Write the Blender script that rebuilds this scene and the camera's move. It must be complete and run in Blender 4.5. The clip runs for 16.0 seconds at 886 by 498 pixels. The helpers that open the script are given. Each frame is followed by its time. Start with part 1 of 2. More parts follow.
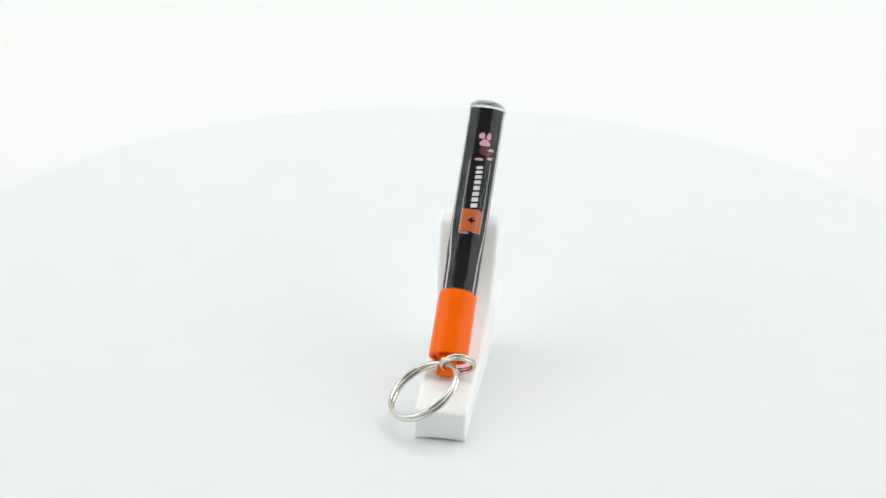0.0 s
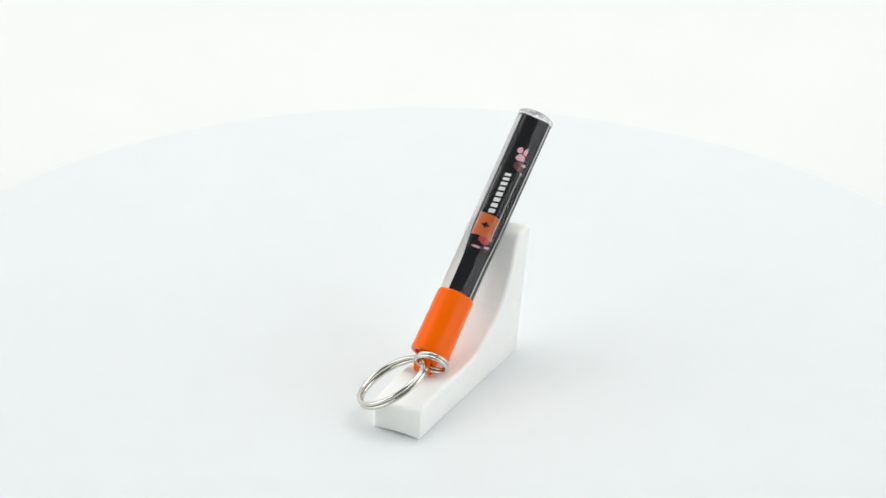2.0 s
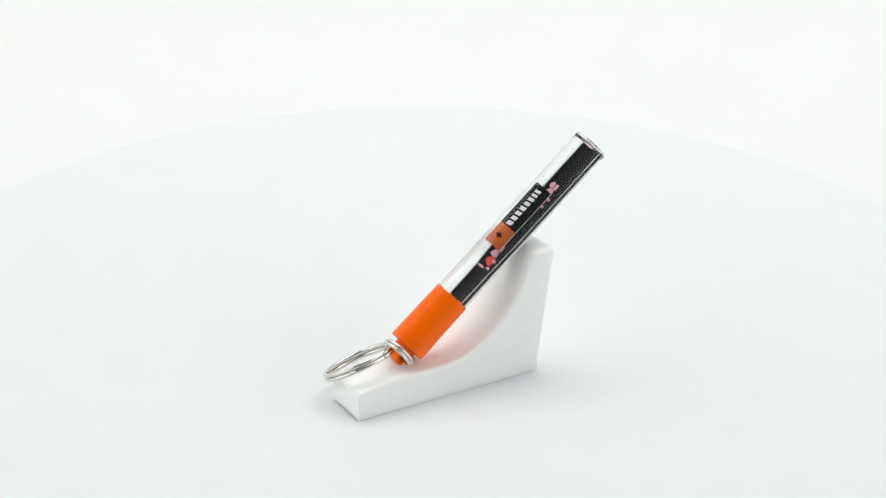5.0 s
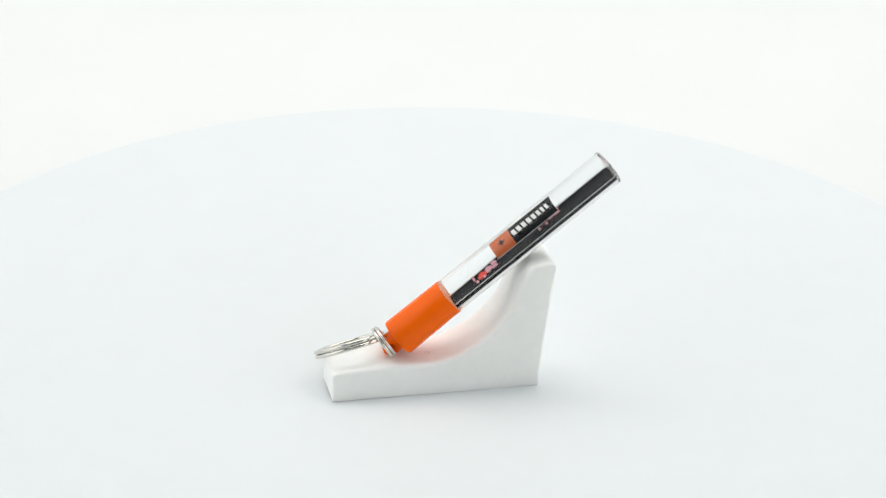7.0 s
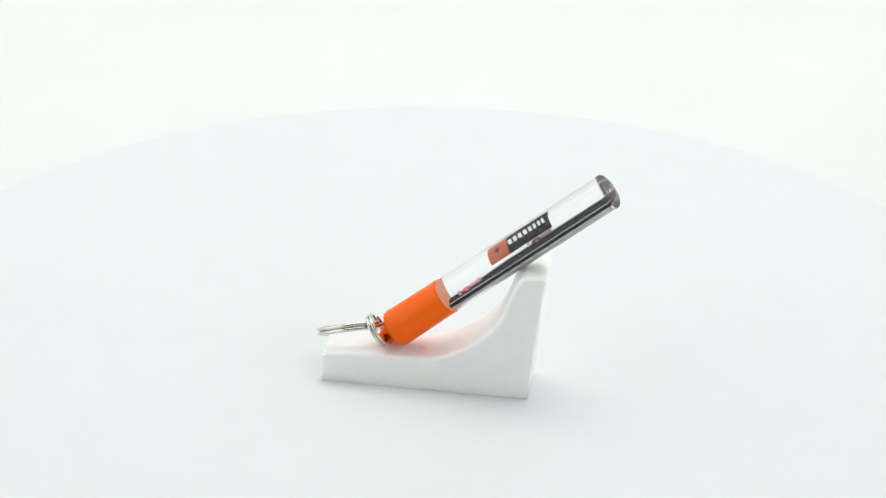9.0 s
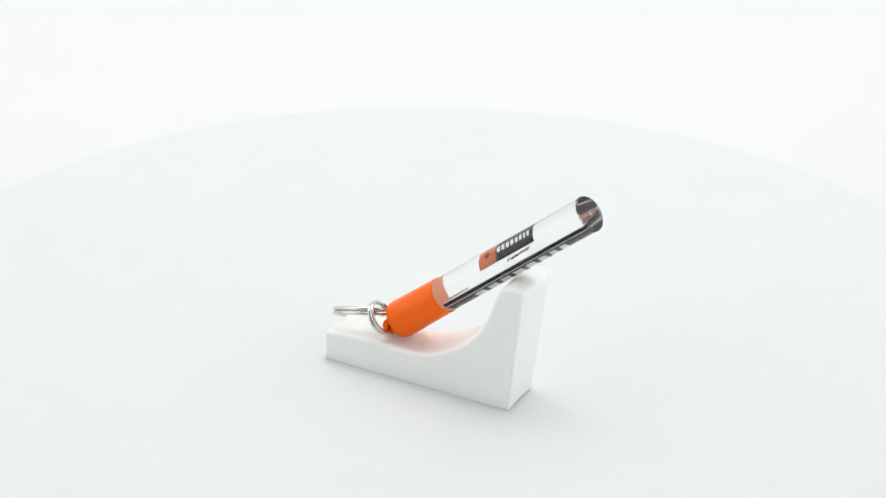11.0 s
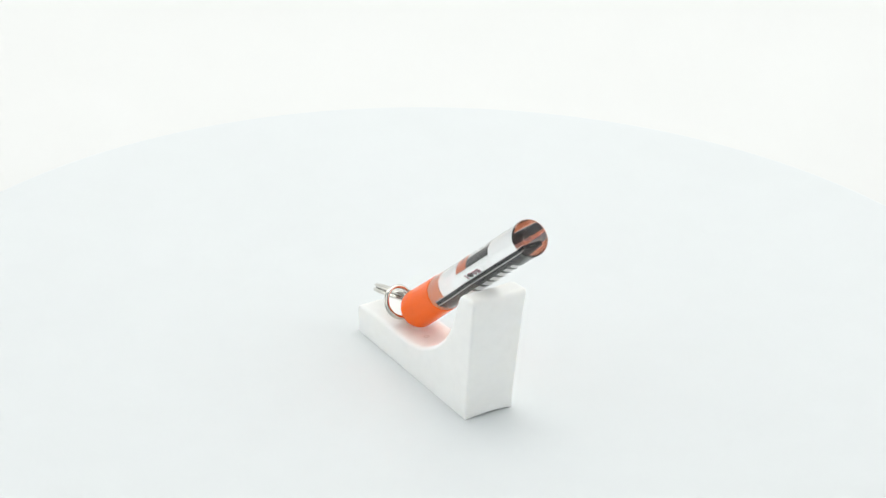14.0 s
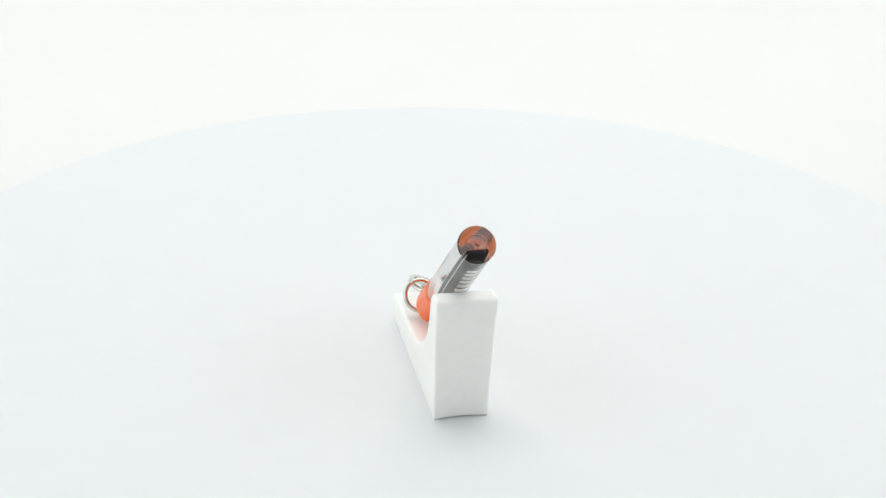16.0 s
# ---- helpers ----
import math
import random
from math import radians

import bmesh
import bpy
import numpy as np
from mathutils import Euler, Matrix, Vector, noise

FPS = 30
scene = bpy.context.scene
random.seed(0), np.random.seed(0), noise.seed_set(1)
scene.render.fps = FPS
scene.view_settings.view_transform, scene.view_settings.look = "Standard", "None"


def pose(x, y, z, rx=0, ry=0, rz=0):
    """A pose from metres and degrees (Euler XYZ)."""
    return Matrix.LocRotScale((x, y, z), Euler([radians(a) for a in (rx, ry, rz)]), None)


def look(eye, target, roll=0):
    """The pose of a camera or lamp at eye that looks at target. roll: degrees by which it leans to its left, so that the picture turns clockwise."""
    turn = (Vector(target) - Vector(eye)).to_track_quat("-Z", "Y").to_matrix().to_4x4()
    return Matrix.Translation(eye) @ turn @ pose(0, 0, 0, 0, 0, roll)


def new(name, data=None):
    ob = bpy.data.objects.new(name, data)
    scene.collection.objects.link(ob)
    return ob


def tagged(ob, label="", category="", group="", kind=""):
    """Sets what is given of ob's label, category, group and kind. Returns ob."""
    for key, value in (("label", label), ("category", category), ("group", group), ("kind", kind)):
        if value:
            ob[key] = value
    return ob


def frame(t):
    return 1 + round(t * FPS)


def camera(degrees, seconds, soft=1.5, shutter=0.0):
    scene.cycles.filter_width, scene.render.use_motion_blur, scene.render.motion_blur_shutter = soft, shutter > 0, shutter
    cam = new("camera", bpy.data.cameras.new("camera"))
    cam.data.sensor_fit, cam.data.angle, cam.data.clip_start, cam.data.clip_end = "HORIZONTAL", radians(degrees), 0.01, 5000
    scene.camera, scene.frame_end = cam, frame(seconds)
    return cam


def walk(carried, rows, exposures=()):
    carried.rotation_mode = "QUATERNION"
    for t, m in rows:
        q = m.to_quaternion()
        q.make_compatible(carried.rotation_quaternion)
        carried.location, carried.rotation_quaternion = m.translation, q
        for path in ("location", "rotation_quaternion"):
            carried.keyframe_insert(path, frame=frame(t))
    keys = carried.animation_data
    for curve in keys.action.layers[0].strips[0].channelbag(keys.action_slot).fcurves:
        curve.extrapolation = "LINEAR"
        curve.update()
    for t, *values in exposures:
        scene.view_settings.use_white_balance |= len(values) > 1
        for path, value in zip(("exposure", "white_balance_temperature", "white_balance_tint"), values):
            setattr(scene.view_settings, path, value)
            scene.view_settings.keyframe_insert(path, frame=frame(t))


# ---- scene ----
cam = camera(15.0, 16.0, soft=1.4)
EYE = pose(0, -1.0575, 0.6104, 62.152, 0, 0.201) @ pose(0, 0, 0, 0, 0, 1.596)
walk(cam, [(0.0, EYE), (16.0, EYE)])

# ---- light ----
world = bpy.data.worlds.new("studio_tent")
scene.world = world
world.use_nodes = True
world.node_tree.nodes["Background"].inputs[0].default_value = (0.95, 0.978, 0.976, 1)
world.node_tree.nodes["Background"].inputs[1].default_value = 1.60


def area_lamp(name, m, sx, sy, watts, colour=(1, 1, 1)):
    data = bpy.data.lights.new(name, "AREA")
    data.shape, data.size, data.size_y, data.energy, data.color = "RECTANGLE", sx, sy, watts, colour
    ob = new(name, data)
    ob.matrix_world = m
    return ob


area_lamp("softbox_overhead", look((0.0, 0.45, 1.45), (0, 0, 0)), 1.5, 0.9, 10.3, (1.0, 0.995, 0.965))
scene.view_settings.exposure = 0.068

# ---- materials ----


def material(name, colour, rough=0.5, metal=0.0, noise_scale=200.0, vary=0.06, bump=0.0, bump_scale=400.0, **more):
    mat = bpy.data.materials.new(name)
    mat.use_nodes = True
    nt = mat.node_tree
    b = nt.nodes["Principled BSDF"]
    b.inputs["Roughness"].default_value = rough
    b.inputs["Metallic"].default_value = metal
    for key, value in more.items():
        b.inputs[key.replace("_", " ")].default_value = value
    co = nt.nodes.new("ShaderNodeTexCoord")
    n1 = nt.nodes.new("ShaderNodeTexNoise")
    n1.inputs["Scale"].default_value, n1.inputs["Detail"].default_value = noise_scale, 6
    n2 = nt.nodes.new("ShaderNodeTexNoise")
    n2.inputs["Scale"].default_value, n2.inputs["Detail"].default_value = noise_scale / 9, 3
    nt.links.new(co.outputs["Object"], n1.inputs["Vector"])
    nt.links.new(co.outputs["Object"], n2.inputs["Vector"])
    add = nt.nodes.new("ShaderNodeMath")
    add.operation = "ADD"
    nt.links.new(n1.outputs[0], add.inputs[0])
    nt.links.new(n2.outputs[0], add.inputs[1])
    ramp = nt.nodes.new("ShaderNodeMapRange")
    ramp.inputs["From Min"].default_value, ramp.inputs["From Max"].default_value = 0.6, 1.4
    ramp.inputs["To Min"].default_value, ramp.inputs["To Max"].default_value = 1 - vary, 1 + vary * 0.3
    nt.links.new(add.outputs[0], ramp.inputs["Value"])
    mul = nt.nodes.new("ShaderNodeVectorMath")
    mul.operation = "SCALE"
    mul.inputs[0].default_value = colour
    nt.links.new(ramp.outputs[0], mul.inputs["Scale"])
    nt.links.new(mul.outputs[0], b.inputs["Base Color"])
    if bump:
        n3 = nt.nodes.new("ShaderNodeTexNoise")
        n3.inputs["Scale"].default_value, n3.inputs["Detail"].default_value = bump_scale, 5
        nt.links.new(co.outputs["Object"], n3.inputs["Vector"])
        bm_ = nt.nodes.new("ShaderNodeBump")
        bm_.inputs["Strength"].default_value, bm_.inputs["Distance"].default_value = bump, 0.0003
        nt.links.new(n3.outputs[0], bm_.inputs["Height"])
        nt.links.new(bm_.outputs[0], b.inputs["Normal"])
    return mat


def clear_material(name, ior, tint=(1, 1, 1), rough=0.0, gloss=0.3):
    mat = bpy.data.materials.new(name)
    mat.use_nodes = True
    b = mat.node_tree.nodes["Principled BSDF"]
    b.inputs["Base Color"].default_value = (*tint, 1)
    b.inputs["Transmission Weight"].default_value = 1.0
    b.inputs["IOR"].default_value = ior
    b.inputs["Roughness"].default_value = rough
    b.inputs["Specular IOR Level"].default_value = gloss
    return mat


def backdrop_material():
    mat = material("glowing_backdrop_paper", (0.75, 0.755, 0.745), 0.9, noise_scale=12, vary=0.03)
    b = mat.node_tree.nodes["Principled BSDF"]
    # faint glow added to whiten the sheet; no lamp stands behind it
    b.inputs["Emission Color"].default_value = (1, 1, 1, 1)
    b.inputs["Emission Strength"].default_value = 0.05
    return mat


def let_light_through(mat, colour, share):
    """Coloured plastic: part of the light passes, spread, through the wall."""
    nt = mat.node_tree
    out = nt.nodes["Material Output"]
    tr = nt.nodes.new("ShaderNodeBsdfTranslucent")
    tr.inputs["Color"].default_value = (*colour, 1)
    mix = nt.nodes.new("ShaderNodeMixShader")
    mix.inputs[0].default_value = share
    nt.links.new(nt.nodes["Principled BSDF"].outputs[0], mix.inputs[1])
    nt.links.new(tr.outputs[0], mix.inputs[2])
    nt.links.new(mix.outputs[0], out.inputs["Surface"])


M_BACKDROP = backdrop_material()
M_WALL = material("dimming_wall_paint", (0.34, 0.35, 0.35), 0.8, noise_scale=20)
M_DIM_PANEL = material("dim_panel_paint", (0.17, 0.175, 0.18), 0.8, noise_scale=20)
M_TABLE = material("white_turntable_laminate", (0.741, 0.768, 0.776), 0.55, noise_scale=60, vary=0.02, bump=0.05, bump_scale=900)
M_STAND = material("white_cast_plastic", (0.90, 0.90, 0.878), 0.6, noise_scale=260, vary=0.04, bump=0.25, bump_scale=700, Subsurface_Weight=0.35, Subsurface_Scale=0.003, Subsurface_Radius=(1.0, 0.95, 0.85))
# the stand's plastic darkened: the pit's shade is put into its colour
M_PIT = material("shaded_pit_plastic", (0.80, 0.78, 0.74), 0.7)
M_ORANGE = material("orange_gloss_plastic", (1.0, 0.14, 0.0), 0.22, noise_scale=300, vary=0.03, bump=0.03, bump_scale=250, Specular_IOR_Level=0.2)
let_light_through(M_ORANGE, (1.0, 0.5, 0.05), 0.05)
M_CLEAR = clear_material("clear_acrylic_filled_with_oil", 1.47, (0.995, 0.997, 0.997))
M_HAZE_TINT = clear_material("hazed_acrylic_reflection_tint", 1.47, (0.82, 0.66, 0.64), 0.2, 0.6)
# the cap's orange lightened, standing in for light passing through the plug
M_LIT_ORANGE = material("lit_orange_plastic", (1.0, 0.34, 0.15), 0.5)
M_BLACK = material("black_printed_film", (0.010, 0.010, 0.012), 0.6, noise_scale=300, vary=0.3, Specular_IOR_Level=0.05)
M_EDGE = material("white_film_edge", (0.75, 0.75, 0.75), 0.5)
M_COPPER = material("copper_orange_print", (0.60, 0.11, 0.012), 0.4, noise_scale=400, vary=0.12)
M_WHITE = material("white_ink", (0.82, 0.82, 0.82), 0.5)
M_PINK = material("pink_ink", (0.72, 0.36, 0.44), 0.5, vary=0.15)
M_RED = material("red_ink", (0.7, 0.04, 0.03), 0.5, vary=0.15)
M_WINE = material("dark_red_ink", (0.10, 0.012, 0.016), 0.5, vary=0.2)
M_NICKEL = material("nickel_plated_steel", (0.68, 0.66, 0.61), 0.06, 1.0, noise_scale=900, vary=0.12, bump=0.05, bump_scale=1200)

# ---- mesh helpers ----


def part(name, bm, mat, parent, label="", smooth=40, m=None):
    """One mesh object under a thing or a part."""
    bmesh.ops.recalc_face_normals(bm, faces=bm.faces[:])
    me = bpy.data.meshes.new(name)
    bm.to_mesh(me)
    bm.free()
    me.materials.append(mat)
    if smooth:
        me.polygons.foreach_set("use_smooth", [True] * len(me.polygons))
        me.set_sharp_from_angle(angle=radians(smooth))
    ob = new(name, me)
    if parent is not None:
        ob.parent = parent
    if m is not None:
        ob.matrix_basis = m
    if label:
        ob["label"] = label
    return ob


def lathe(profile, segs=96):
    """A body of revolution about z from (radius, height) pairs; a zero radius closes it."""
    bm = bmesh.new()
    rings = []
    for r, z in profile:
        if r < 1e-7:
            rings.append([bm.verts.new((0, 0, z))])
        else:
            rings.append([bm.verts.new((r * math.cos(2 * math.pi * k / segs), r * math.sin(2 * math.pi * k / segs), z)) for k in range(segs)])
    for a, b in zip(rings, rings[1:]):
        for k in range(segs):
            j = (k + 1) % segs
            if len(a) == 1:
                bm.faces.new((a[0], b[j], b[k]))
            elif len(b) == 1:
                bm.faces.new((a[k], a[j], b[0]))
            else:
                bm.faces.new((a[k], a[j], b[j], b[k]))
    return bm


def sweep(points, radius, segs=14, flat=1.0):
    """A round wire along a list of points, with capped ends."""
    bm = bmesh.new()
    rings = []
    n = len(points)
    for i, p in enumerate(points):
        d = (points[min(i + 1, n - 1)] - points[max(i - 1, 0)]).normalized()
        u = d.cross(Vector((0, 0, 1)))
        u = u.normalized() if u.length > 1e-6 else Vector((1, 0, 0))
        v = u.cross(d)
        rings.append([bm.verts.new(p + u * radius * flat * math.cos(a) + v * radius * math.sin(a)) for a in (2 * math.pi * k / segs for k in range(segs))])
    for a, b in zip(rings, rings[1:]):
        for k in range(segs):
            j = (k + 1) % segs
            bm.faces.new((a[k], a[j], b[j], b[k]))
    bm.faces.new(rings[0][::-1])
    bm.faces.new(rings[-1])
    return bm


def split_ring(r, wire, squash=1.0, start=0.0):
    """Two close turns of wire with a short step where they cross over."""
    pts = []
    steps = 220
    for k in range(steps + 1):
        turn = 2.0 * k / steps * 0.985
        a = start + 2 * math.pi * turn
        s = min(max((turn - 0.9) / 0.2, 0), 1)
        s = s * s * (3 - 2 * s)
        pts.append(Vector((r * math.cos(a), r * squash * math.sin(a), (s - 0.5) * wire * 2.04)))
    return sweep(pts, wire, 14, 1.1)


def slab(outline, z0, z1, bevel=0.0):
    """A flat plate of the given outline (x, y) between two heights."""
    bm = bmesh.new()
    lo = [bm.verts.new((x, y, z0)) for x, y in outline]
    hi = [bm.verts.new((x, y, z1)) for x, y in outline]
    n = len(outline)
    bm.faces.new(lo[::-1])
    bm.faces.new(hi)
    for k in range(n):
        bm.faces.new((lo[k], lo[(k + 1) % n], hi[(k + 1) % n], hi[k]))
    if bevel:
        bmesh.ops.bevel(bm, geom=bm.edges[:], offset=bevel, segments=2, profile=0.5, affect="EDGES")
    return bm


def shell(radius, a0, a1, z0, z1, thick, rows=2, cols=28):
    """A curved film about z, from angle a0 to a1 (degrees, 0 is +y), between two heights; radius is its outer face."""
    bm = bmesh.new()
    grid = []
    for rr in (radius, radius - thick):
        g = []
        for i in range(rows + 1):
            z = z0 + (z1 - z0) * i / rows
            g.append([bm.verts.new((rr * math.sin(radians(a)), rr * math.cos(radians(a)), z)) for a in (a0 + (a1 - a0) * k / cols for k in range(cols + 1))])
        grid.append(g)
    o, n = grid
    for g in grid:
        for i in range(rows):
            for k in range(cols):
                bm.faces.new((g[i][k], g[i][k + 1], g[i + 1][k + 1], g[i + 1][k]))
    for k in range(cols):
        bm.faces.new((o[0][k], o[0][k + 1], n[0][k + 1], n[0][k]))
        bm.faces.new((o[-1][k], o[-1][k + 1], n[-1][k + 1], n[-1][k]))
    for i in range(rows):
        bm.faces.new((o[i][0], o[i + 1][0], n[i + 1][0], n[i][0]))
        bm.faces.new((o[i][-1], o[i + 1][-1], n[i + 1][-1], n[i][-1]))
    return bm


MM = 0.001
# ---- the studio: faintly glowing sweep, unseen dark wall and overhead panel ----


def build_studio():
    # one white sheet: under the turntable, then curving up behind it
    prof = [(-3.0, -0.03), (0.30, -0.03)]
    for k in range(1, 17):
        a = radians(90 * k / 16)
        prof.append((0.30 + 0.9 * math.sin(a), -0.03 + 0.9 * (1 - math.cos(a))))
    prof.append((1.20, 3.0))
    bm = bmesh.new()
    left = [bm.verts.new((-3.0, y, z)) for y, z in prof]
    right = [bm.verts.new((3.0, y, z)) for y, z in prof]
    for k in range(len(prof) - 1):
        bm.faces.new((left[k], right[k], right[k + 1], left[k + 1]))
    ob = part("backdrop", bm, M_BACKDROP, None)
    tagged(ob, "seamless white studio backdrop sheet with a faint added glow", "backdrop", kind="structure")
    # unseen wall added to hold off light from the camera side
    bm = bmesh.new()
    bmesh.ops.create_cube(bm, size=1, matrix=Matrix.Translation((0, -3.05, 1.2)) @ Matrix.Diagonal((6.0, 0.1, 2.46, 1)))
    tagged(part("dimming_wall", bm, M_WALL, None, smooth=0), "unseen grey wall behind the camera, added to dim reflections", "wall", kind="structure")
    # unseen panel added to block light from above and blacken the tube's reflections
    bm = bmesh.new()
    bmesh.ops.create_cube(bm, size=1, matrix=Matrix.Translation((0, -1.25, 2.5)) @ Matrix.Diagonal((3.8, 3.5, 0.1, 1)))
    tagged(part("ceiling", bm, M_DIM_PANEL, None, smooth=0), "unseen dark panel over the camera, added to darken reflections", "ceiling", kind="structure")


# ---- the turning things ----
TURN = -10.003          # degrees a second
STAND_AT = pose(0.001585, -0.008077, 0.0, 0, 0, -6.70)


def build_turntable():
    R, top = 0.2278, 0.0
    prof = [(0, -0.026), (R - 0.004, -0.026), (R, -0.024), (R, -0.0025)]
    for k in range(1, 9):
        a = radians(90 * k / 8)
        prof.append((R - 0.0025 + 0.0025 * math.cos(a), -0.0025 + 0.0025 * math.sin(a)))
    prof += [(R * 0.6, top), (R * 0.3, top), (0, top)]
    hub = new("turntable")
    hub.location = (0, 0, -0.03)
    tagged(hub, "round matt white product turntable on a white sheet", "turntable")
    part("disc", lathe(prof, 256), M_TABLE, hub, m=Matrix.Translation((0, 0, 0.03)))
    part("foot", lathe([(0, -0.03), (0.09, -0.03), (0.09, -0.026), (0, -0.026)], 64), M_TABLE, hub, m=Matrix.Translation((0, 0, 0.03)))
    return hub


STAND_TOP = [(-37.5, 11.3), (-28, 12.3), (-18, 12.7), (-9, 12.6), (-2, 12.9), (4, 13.9), (8.5, 15.6), (13.5, 18.4),
             (18, 21.6), (22, 25.4), (25.5, 30.2), (28.5, 36.4), (30.6, 43.0), (32.3, 47.0), (33.8, 48.9), (35.4, 49.6), (38.0, 49.9), (42.4, 50.0)]


def curve_points(keys, per):
    """A smooth line through the keys (Catmull-Rom)."""
    out = []
    n = len(keys)
    for i in range(n - 1):
        p0, p1, p2, p3 = (keys[min(max(j, 0), n - 1)] for j in (i - 1, i, i + 1, i + 2))
        for k in range(per):
            t = k / per
            out.append(tuple(0.5 * (2 * b + (c - a) * t + (2 * a - 5 * b + 4 * c - d) * t * t + (3 * b - a - 3 * c + d) * t ** 3) for a, b, c, d in zip(p0, p1, p2, p3)))
    out.append(keys[-1])
    return out


def build_stand():
    base = new("display_stand")
    tagged(base, "white cast plastic display wedge with a hollowed top", "display stand")
    # side outline (y, z, edge radius), front foot first, over the top, then back along the foot
    top = curve_points(STAND_TOP, 3)
    outline = [(-37.6, 0.0, 0.3), (-37.6, 3.0, 0.9), (-37.6, 6.0, 1.0), (-37.6, 9.2, 0.8), (-37.15, 10.6, 0.7), (-35.9, 11.3, 0.8)]
    outline += [(y, z, 1.5) for y, z in top if -34 < y < 40]
    outline += [(41.1, 49.8, 0.8), (42.1, 49.2, 0.7), (42.5, 47.9, 0.8)]
    outline += [(37.6 + 4.7 * k / 10, 4.8 * k, 1.1) for k in range(9, 0, -1)]
    outline += [(37.6, 0.0, 0.3)]
    outline += [(37.6 - 75.2 * k / 24, 0.0, 0.2) for k in range(1, 24)]
    n = len(outline)
    normals = []
    for i in range(n):
        (ya, za, _), (yb, zb, _) = outline[i - 1], outline[(i + 1) % n]
        d = Vector((yb - ya, zb - za)).normalized()
        normals.append(Vector((-d.y, d.x)))
    # rows across the width: share of the half width, inset share, extra inset
    rows = [(-1, 1.0, 0.1), (-1, 1.0, 0.0)]
    arc = [radians(a) for a in (72, 54, 36, 18)]
    rows += [(("edge", -1, a), 1 - math.cos(a), 0.0) for a in arc]
    rows += [(("flat", k / 6), 0.0, 0.0) for k in range(-6, 7)]
    rows += [(("edge", 1, a), 1 - math.cos(a), 0.0) for a in arc[::-1]]
    rows += [(1, 1.0, 0.0), (1, 1.0, 0.1)]
    bm = bmesh.new()
    rings = []
    for where, inset, extra in rows:
        ring = []
        for (y, z, r), nn in zip(outline, normals):
            hw = 8.94 + 0.85 * (y + 37.6) / 75.2 + 0.026 * z
            if where in (-1, 1):
                x = where * hw
            elif where[0] == "edge":
                x = where[1] * (hw - r + r * math.sin(where[2]))
            else:
                x = where[1] * (hw - r)
            off = inset * r + extra
            py, pz = y - nn.x * off, z - nn.y * off
            u = x / hw
            ends = max(1 - (y + 37.6) / 7, 1 - (37.6 - y) / 7, 0)
            if z < 0.5:
                pz += 0.8 * ends * (1 - u * u)
            if z > 11:
                pz -= 0.3 * (1 - u * u)
            ring.append(bm.verts.new((x * MM, py * MM, pz * MM)))
        rings.append(ring)
    for ra, rb in zip(rings, rings[1:]):
        for i in range(n):
            j = (i + 1) % n
            bm.faces.new((ra[i], ra[j], rb[j], rb[i]))
    bm.faces.new(rings[0])
    bm.faces.new(rings[-1][::-1])
    part("body", bm, M_STAND, base, smooth=60)
    # a small cast pit in the hollow
    x, y, z, tilt = 1.6, -1.9, 12.6, 8
    pit = lathe([(0, -0.10 * MM), (0.45 * MM, -0.05 * MM), (0.75 * MM, 0.08 * MM), (0.95 * MM, 0.12 * MM), (1.25 * MM, -0.02 * MM)], 20)
    part("pit", pit, M_PIT, base, "small shallow cast pit", m=pose(x * MM, y * MM, z * MM, tilt))
    return base


# the rod's own frame: z up along the rod from the cap's rim, y out of its printed front
RIM = Vector((-0.21, 6.14, 34.05)) * MM
ALONG = (Vector((2.2, 62.23, 82.32)) * MM - RIM).normalized()
KEY_BASE = Matrix.Translation(Vector((0.0, -7.2, 12.7)) * MM)


def rod_frame(roll):
    z = ALONG
    x = Vector((-1, 0, 0))
    x = (x - z * x.dot(z)).normalized()
    y = z.cross(x)
    m = Matrix((x, y, z)).transposed().to_4x4()
    m.translation = RIM
    return KEY_BASE.inverted() @ m @ pose(0, 0, 0, 0, 0, roll)


ROD = rod_frame(0)
ROD_R = 6.5
LENGTH = 74.0
FILM_ROLL = 14.0


def on_plane(centre, normal):
    """A frame whose z is the normal, in the keyring's space."""
    q = Vector(normal).to_track_quat("Z", "Y").to_matrix().to_4x4()
    return KEY_BASE.inverted() @ Matrix.Translation(Vector(centre) * MM) @ q


def bar_spans(start, total):
    """Starts and lengths of a row of eight printed bars of uneven width."""
    widths = (0.9, 0.86, 0.86, 0.9, 0.8, 0.7, 0.6, 0.6)
    unit = total / (sum(widths) + 0.42 * 7)
    out = []
    for w in widths:
        out.append((start, w * unit))
        start += (w + 0.42) * unit
    return out


def slanted_bar(radius, half, z0, z1, lean, thick, cols=6):
    """A printed bar on a curved film, leaning along it like italic print; half is its half width across."""
    bm = bmesh.new()
    rings = []
    for k in range(cols + 1):
        u = 2 * k / cols - 1
        a = u * half / radius
        dz = -lean * u * half
        rings.append([bm.verts.new((rr * math.sin(a), rr * math.cos(a), z + dz)) for rr, z in ((radius, z0), (radius, z1), (radius - thick, z1), (radius - thick, z0))])
    for ra, rb in zip(rings, rings[1:]):
        for i in range(4):
            j = (i + 1) % 4
            bm.faces.new((ra[i], ra[j], rb[j], rb[i]))
    bm.faces.new(rings[0])
    bm.faces.new(rings[-1][::-1])
    return bm


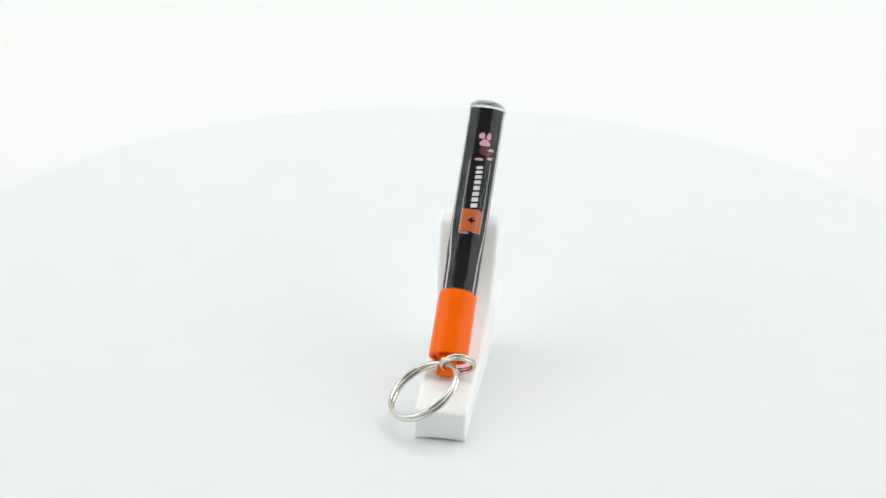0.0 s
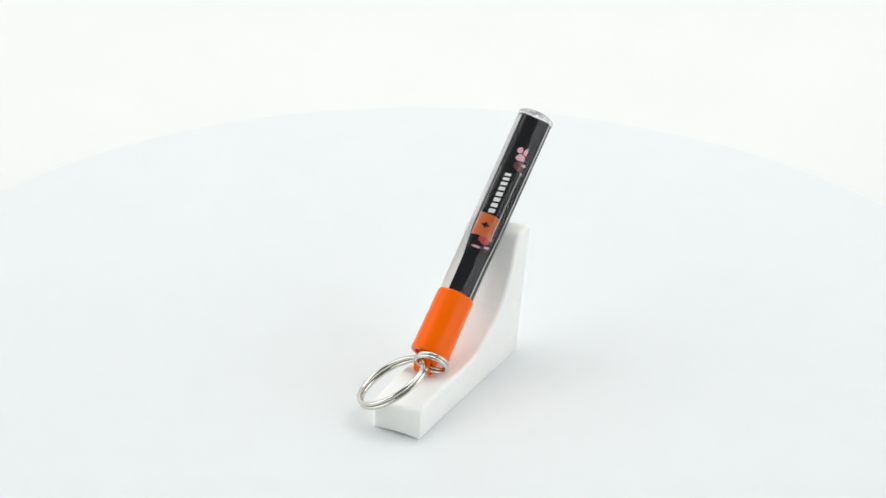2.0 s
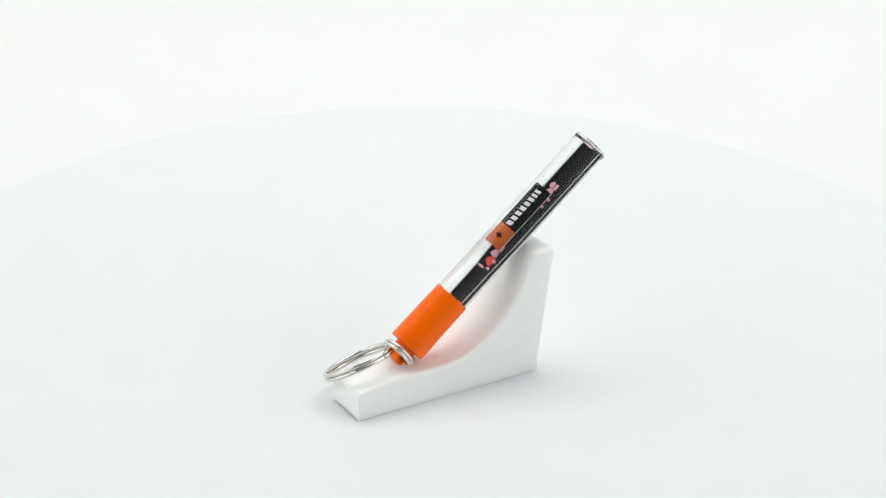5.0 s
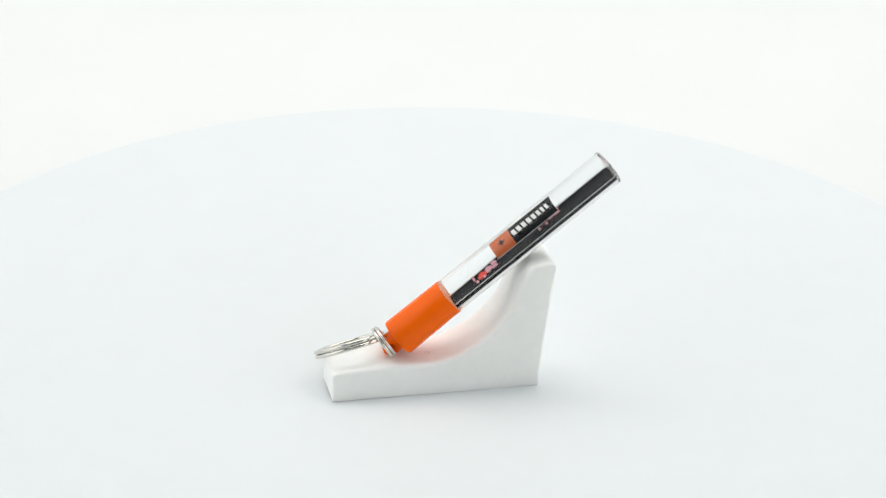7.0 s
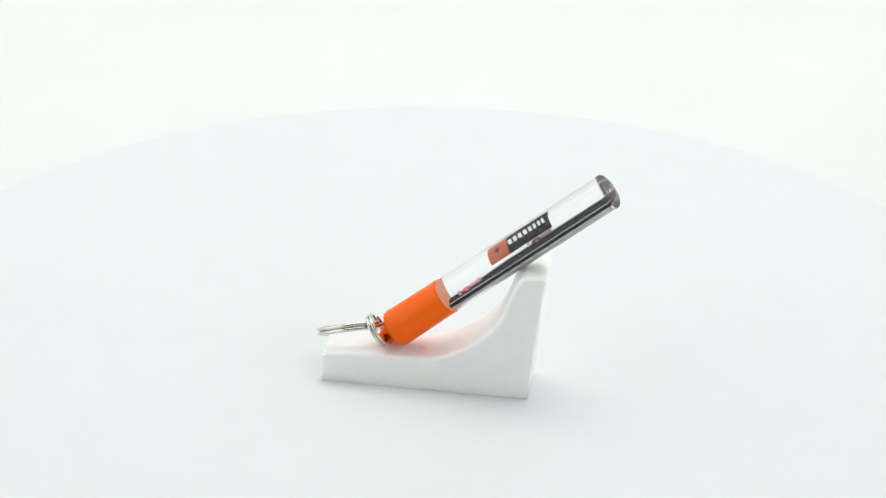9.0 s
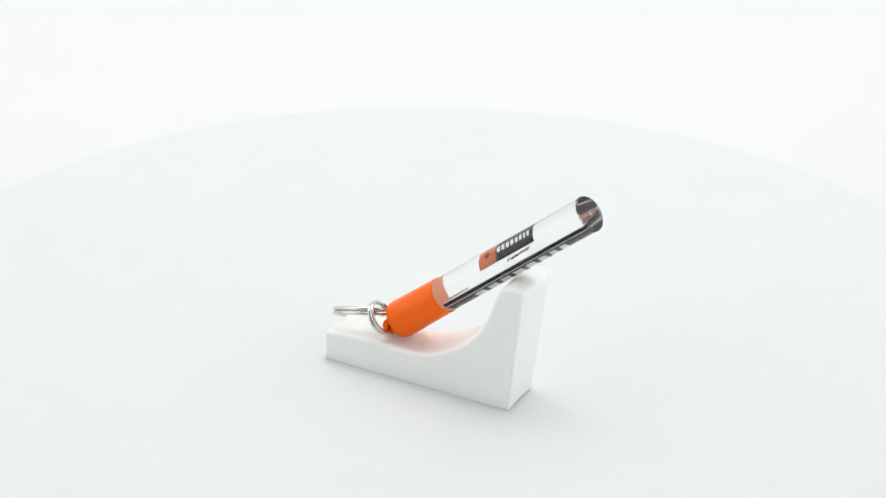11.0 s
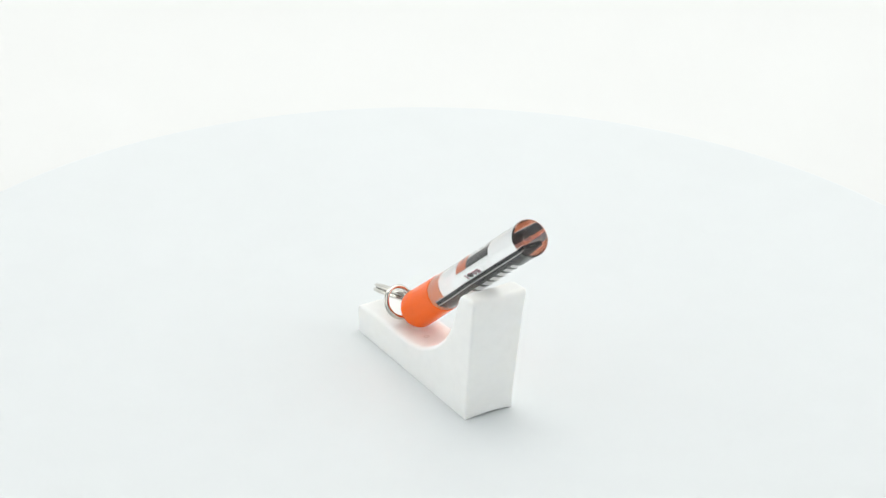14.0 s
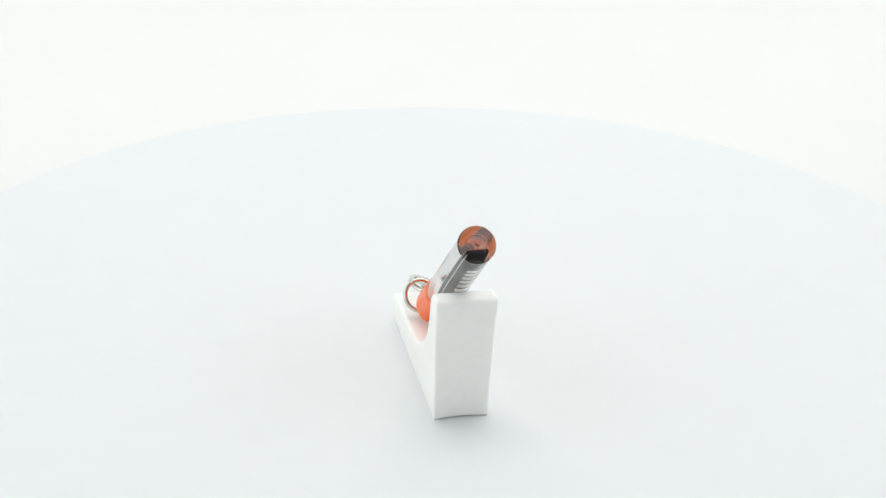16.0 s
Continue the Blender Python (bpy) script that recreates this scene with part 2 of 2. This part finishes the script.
def blob(cx, cz, rx, rz, bumps, n=30):
    """An uneven oval outline, wavy with the given (count, share, phase) bumps."""
    pts = []
    for k in range(n):
        a = 2 * math.pi * k / n
        f = 1 + sum(share * math.cos(count * a + phase) for count, share, phase in bumps)
        pts.append((cx + rx * f * math.cos(a), cz + rz * f * math.sin(a)))
    return pts


def build_keyring():
    base = new("keyring")
    tagged(base, "clear acrylic tube keyring with glossy orange cap and steel rings", "keyring")

    # clear body, filled solid
    R, L = ROD_R, LENGTH
    prof = [(0, -0.04), (R - 0.02, -0.04), (R - 0.02, 0.14), (R + 0.1, 0.2), (R + 0.1, 0.4), (R, 0.5), (R, 1.0), (R, 1.2), (R, L / 2), (R, L - 2.2), (R, L - 1.85), (R, L - 1.8), (R + 0.12, L - 1.4), (R + 0.2, L - 0.6),
            (R + 0.1, L - 0.1), (R - 0.3, L + 0.25), (4.6, L + 0.5), (3.5, L + 0.58), (3.3, L + 0.68), (3.1, L + 0.68), (2.9, L + 0.6), (0.8, L + 0.66), (0.6, L + 0.9), (0.3, L + 1.0), (0, L + 1.02)]
    tube = part("tube", lathe([(r * MM, z * MM) for r, z in prof], 128), M_CLEAR, base, "clear acrylic tube filled with oil", smooth=14, m=ROD)
    tube.visible_shadow = False
    # the domed end is slightly hazed; its red tint stands in for reflections
    tube.data.materials.append(M_HAZE_TINT)
    for face in tube.data.polygons:
        if face.center.z > (L - 0.2) * MM:
            face.material_index = 1

    # orange cap with a tongue for the ring
    C = 6.78
    prof = [(0, -23.2), (5.2, -23.2), (5.4, -24.0), (6.0, -24.1), (C + 0.15, -23.9), (C + 0.3, -23.3), (C + 0.29, -23.0), (C + 0.01, -0.5), (C, -0.1), (C - 0.1, 0.1), (R + 0.02, 0.1), (R + 0.02, -0.5), (0, -0.5)]
    cap = part("cap", lathe([(r * MM, z * MM) for r, z in prof], 96), M_ORANGE, base, "glossy orange plastic cap", m=ROD)
    part("inner_plug", lathe([(r * MM, z * MM) for r, z in ((0, -0.46), (R - 0.06, -0.46), (R - 0.06, 0.12), (0, 0.12))], 64), M_LIT_ORANGE, cap, "orange plug inside the cap, coloured as if lit through")
    bm = bmesh.new()
    ring_o, ring_i = [], []
    for k in range(33):
        a = 2 * math.pi * k / 32
        ox, oz = 2.9 * math.cos(a), 3.1 * math.sin(a)
        if oz > 0:
            ox, oz = math.copysign(2.9, ox) if abs(ox) > 0.3 else ox, oz * 1.4
        ring_o.append((ox, oz - 27.6))
        ring_i.append((1.15 * math.cos(a), 1.15 * math.sin(a) - 27.6))
    half = 3.1
    loops = []
    for ring, h in ((ring_o, half), (ring_o, -half), (ring_i, -half * 0.8), (ring_i, half * 0.8)):
        loops.append([bm.verts.new((h * MM, y * MM, z * MM)) for y, z in ring[:-1]])
    for a, b in zip(loops, loops[1:] + loops[:1]):
        for k in range(32):
            j = (k + 1) % 32
            bm.faces.new((a[k], a[j], b[j], b[k]))
    bmesh.ops.recalc_face_normals(bm, faces=bm.faces[:])
    rim = [e for e in bm.edges if e.calc_face_angle() > radians(60)]
    bmesh.ops.bevel(bm, geom=rim, offset=0.5 * MM, segments=3, profile=0.5, affect="EDGES", clamp_overlap=True)
    part("tongue", bm, M_ORANGE, cap)

    # black printed strip standing in the tube, a little wider towards the top
    y_front = -1.75
    STRIP = ROD @ pose(0, y_front * MM, 0, 0, 0, 0)
    up = pose(0, 0, 0, 90)

    def plate(outline, depth, thick):
        """A thin plate across the tube, its front face depth behind the strip's front."""
        return slab([(x * MM, z * MM) for x, z in outline], depth * MM, (depth + thick) * MM)

    def taper(grow):
        return [(-2.89 - grow, 0.16), (2.89 + grow, 0.16), (2.98 + grow, 15.0), (3.56 + grow, 27.0), (3.65 + grow, 73.5), (-3.65 - grow, 73.5), (-3.56 - grow, 27.0), (-2.98 - grow, 15.0)]

    bm = plate(taper(0), 0.0, 0.06)
    bmesh.ops.transform(bm, matrix=up, verts=bm.verts[:])
    strip = part("backing_strip", bm, M_BLACK, base, "black printed strip inside the tube", smooth=0, m=STRIP)
    thick = 1.45
    part("core", plate(taper(0), 0.07, thick - 0.12), M_BLACK, strip, smooth=0, m=up)
    part("back_print", plate(taper(-0.03), thick - 0.04, 0.05), M_BLACK, strip, "black printed back of the strip", smooth=0, m=up)
    # pale lines on the corners of both long sides, front and back
    for side in (-1, 1):
        for depth in (0.0, thick):
            line = sweep([Vector((side * x * MM, z * MM, depth * MM)) for x, z in ((2.91, 0.3), (3.0, 15.0), (3.58, 27.0), (3.67, 73.4))], 0.13 * MM, 8)
            part("edge_line", line, M_EDGE, strip, "pale line along the strip edge", m=up)
    # bars of lettering on the strip's back
    for z0, length in bar_spans(13.0, 46.0):
        bar = [(-0.8, z0 + 0.6), (2.5, z0 - 0.5), (2.5, z0 + length - 0.5), (-0.8, z0 + length + 0.6)]
        part("print_bar", plate(bar, thick + 0.03, 0.04), M_WHITE, strip, "white printed bar", smooth=0, m=up)
    # curved battery-shaped film in front of the strip
    r, half_angle = 3.75, 54
    z0, zc, z1 = 23.3, 31.9, 50.8
    film = part("battery_film", shell(r * MM, -half_angle, half_angle, zc * MM, z1 * MM, 0.12 * MM), M_BLACK, base, "curved film printed like a black and copper battery", m=ROD @ pose(0, 0, 0, 0, 0, FILM_ROLL))
    part("copper_band", shell(r * MM, -half_angle, half_angle, z0 * MM, zc * MM, 0.12 * MM), M_COPPER, film, "copper-orange printed band")
    part("film_back", shell((r - 0.14) * MM, -half_angle, half_angle, z0 * MM, z1 * MM, 0.08 * MM), M_EDGE, film, "white back of the film")
    for side in (-1, 1):
        a0, a1 = sorted((side * (half_angle + 0.6), side * (half_angle + 2.4)))
        part("edge_line", shell(r * MM, a0, a1, (z0 - 0.1) * MM, (z1 + 0.1) * MM, 0.2 * MM, 1, 3), M_WHITE, film, "pale cut edge of the film")
    deg = 180 / (math.pi * r)
    for a0, a1, b0, b1 in ((-1.2, 1.2, 27.2, 27.95), (-0.37, 0.37, 26.4, 28.75)):
        part("plus_bar", shell((r + 0.05) * MM, a0 * deg, a1 * deg, b0 * MM, b1 * MM, 0.06 * MM, 1, 8), M_BLACK, film, "black printed plus sign stroke")
    for b0, length in bar_spans(32.6, 16.2):
        part("print_bar", slanted_bar((r + 0.05) * MM, 1.0 * MM, b0 * MM, (b0 + length) * MM, 0.22, 0.06 * MM), M_WHITE, film, "white printed bar")

    # two loose floats that sink through the oil, each a thin flat print in a few pieces
    def flat(outline, front, back):
        bm = slab([(x * MM, z * MM) for x, z in outline], -front * MM, -back * MM)
        bmesh.ops.transform(bm, matrix=pose(0, 0, 0, 90), verts=bm.verts[:])
        return bm

    def float_piece(name, label, middle):
        body = part(name, flat(blob(-0.2, -1.2, 1.35, 1.9, ((3, 0.10, 0.4),)), 0.12, -0.12), middle, base, label)
        part("charm_piece", flat(blob(0.2, 1.9, 1.25, 1.35, ((3, 0.12, 1.9), (5, 0.06, 0.3))), 0.2, -0.04), M_PINK, body, "pink printed piece")
        for cx, cz, rx, rz in ((-1.6, -3.9, 0.6, 0.6), (1.0, -4.7, 0.95, 0.5), (-1.7, -0.6, 0.6, 0.6), (-0.55, 4.5, 0.5, 1.5), (1.1, 4.6, 0.65, 1.3)):
            part("charm_piece", flat(blob(cx, cz, rx, rz, ((2, 0.12, 0.5), (3, 0.08, 1.0)), 20), 0.17, -0.08), M_PINK, body, "pink printed piece")
        return body

    charm = float_piece("charm", "small red and pink printed float", M_RED)
    slow = float_piece("slow_charm", "small pink and dark red printed float", M_WINE)

    # rings
    part("small_ring", split_ring(5.75 * MM, 0.62 * MM, 1.0, 0.7), M_NICKEL, base, "small steel split ring", m=on_plane((3.26, -17.92, 19.71), (-0.086, 0.821, 0.565)))
    part("split_ring", split_ring(13.15 * MM, 0.78 * MM, 1.0, 2.2), M_NICKEL, base, "large steel split ring", m=on_plane((-7.26, -27.69, 13.60), (-0.483, -0.20, 0.852)))
    return base, charm, slow


build_studio()
turntable = build_turntable()
stand = build_stand()
keyring, charm, slow_charm = build_keyring()


def motions():
    times = [0.5 * k for k in range(33)]
    spin = [(t, pose(0, 0, 0, 0, 0, TURN * t)) for t in times]
    walk(turntable, [(t, Matrix.Translation((0, 0, -0.03)) @ m) for t, m in spin])
    walk(stand, [(t, m @ STAND_AT) for t, m in spin])
    walk(keyring, [(t, m @ STAND_AT @ KEY_BASE) for t, m in spin])
    sink = ((0.0, 28.5), (2.0, 24.5), (4.0, 21.5), (6.5, 17.0), (8.0, 13.0), (9.0, 10.0), (11.0, 6.5), (12.5, 4.5), (16.0, 4.2))
    walk(charm, [(t, ROD @ pose(0, -1.2 * MM, s * MM)) for t, s in sink])
    slow_sink = ((0.0, 57.2), (2.0, 54.8), (3.5, 52.4), (5.2, 48.8), (7.0, 45.2), (8.0, 44.2), (9.2, 43.0), (11.0, 40.0), (12.5, 36.0), (14.0, 33.0), (16.0, 31.0))
    walk(slow_charm, [(t, ROD @ pose(-0.85 * MM, -0.1 * MM, s * MM)) for t, s in slow_sink])


motions()
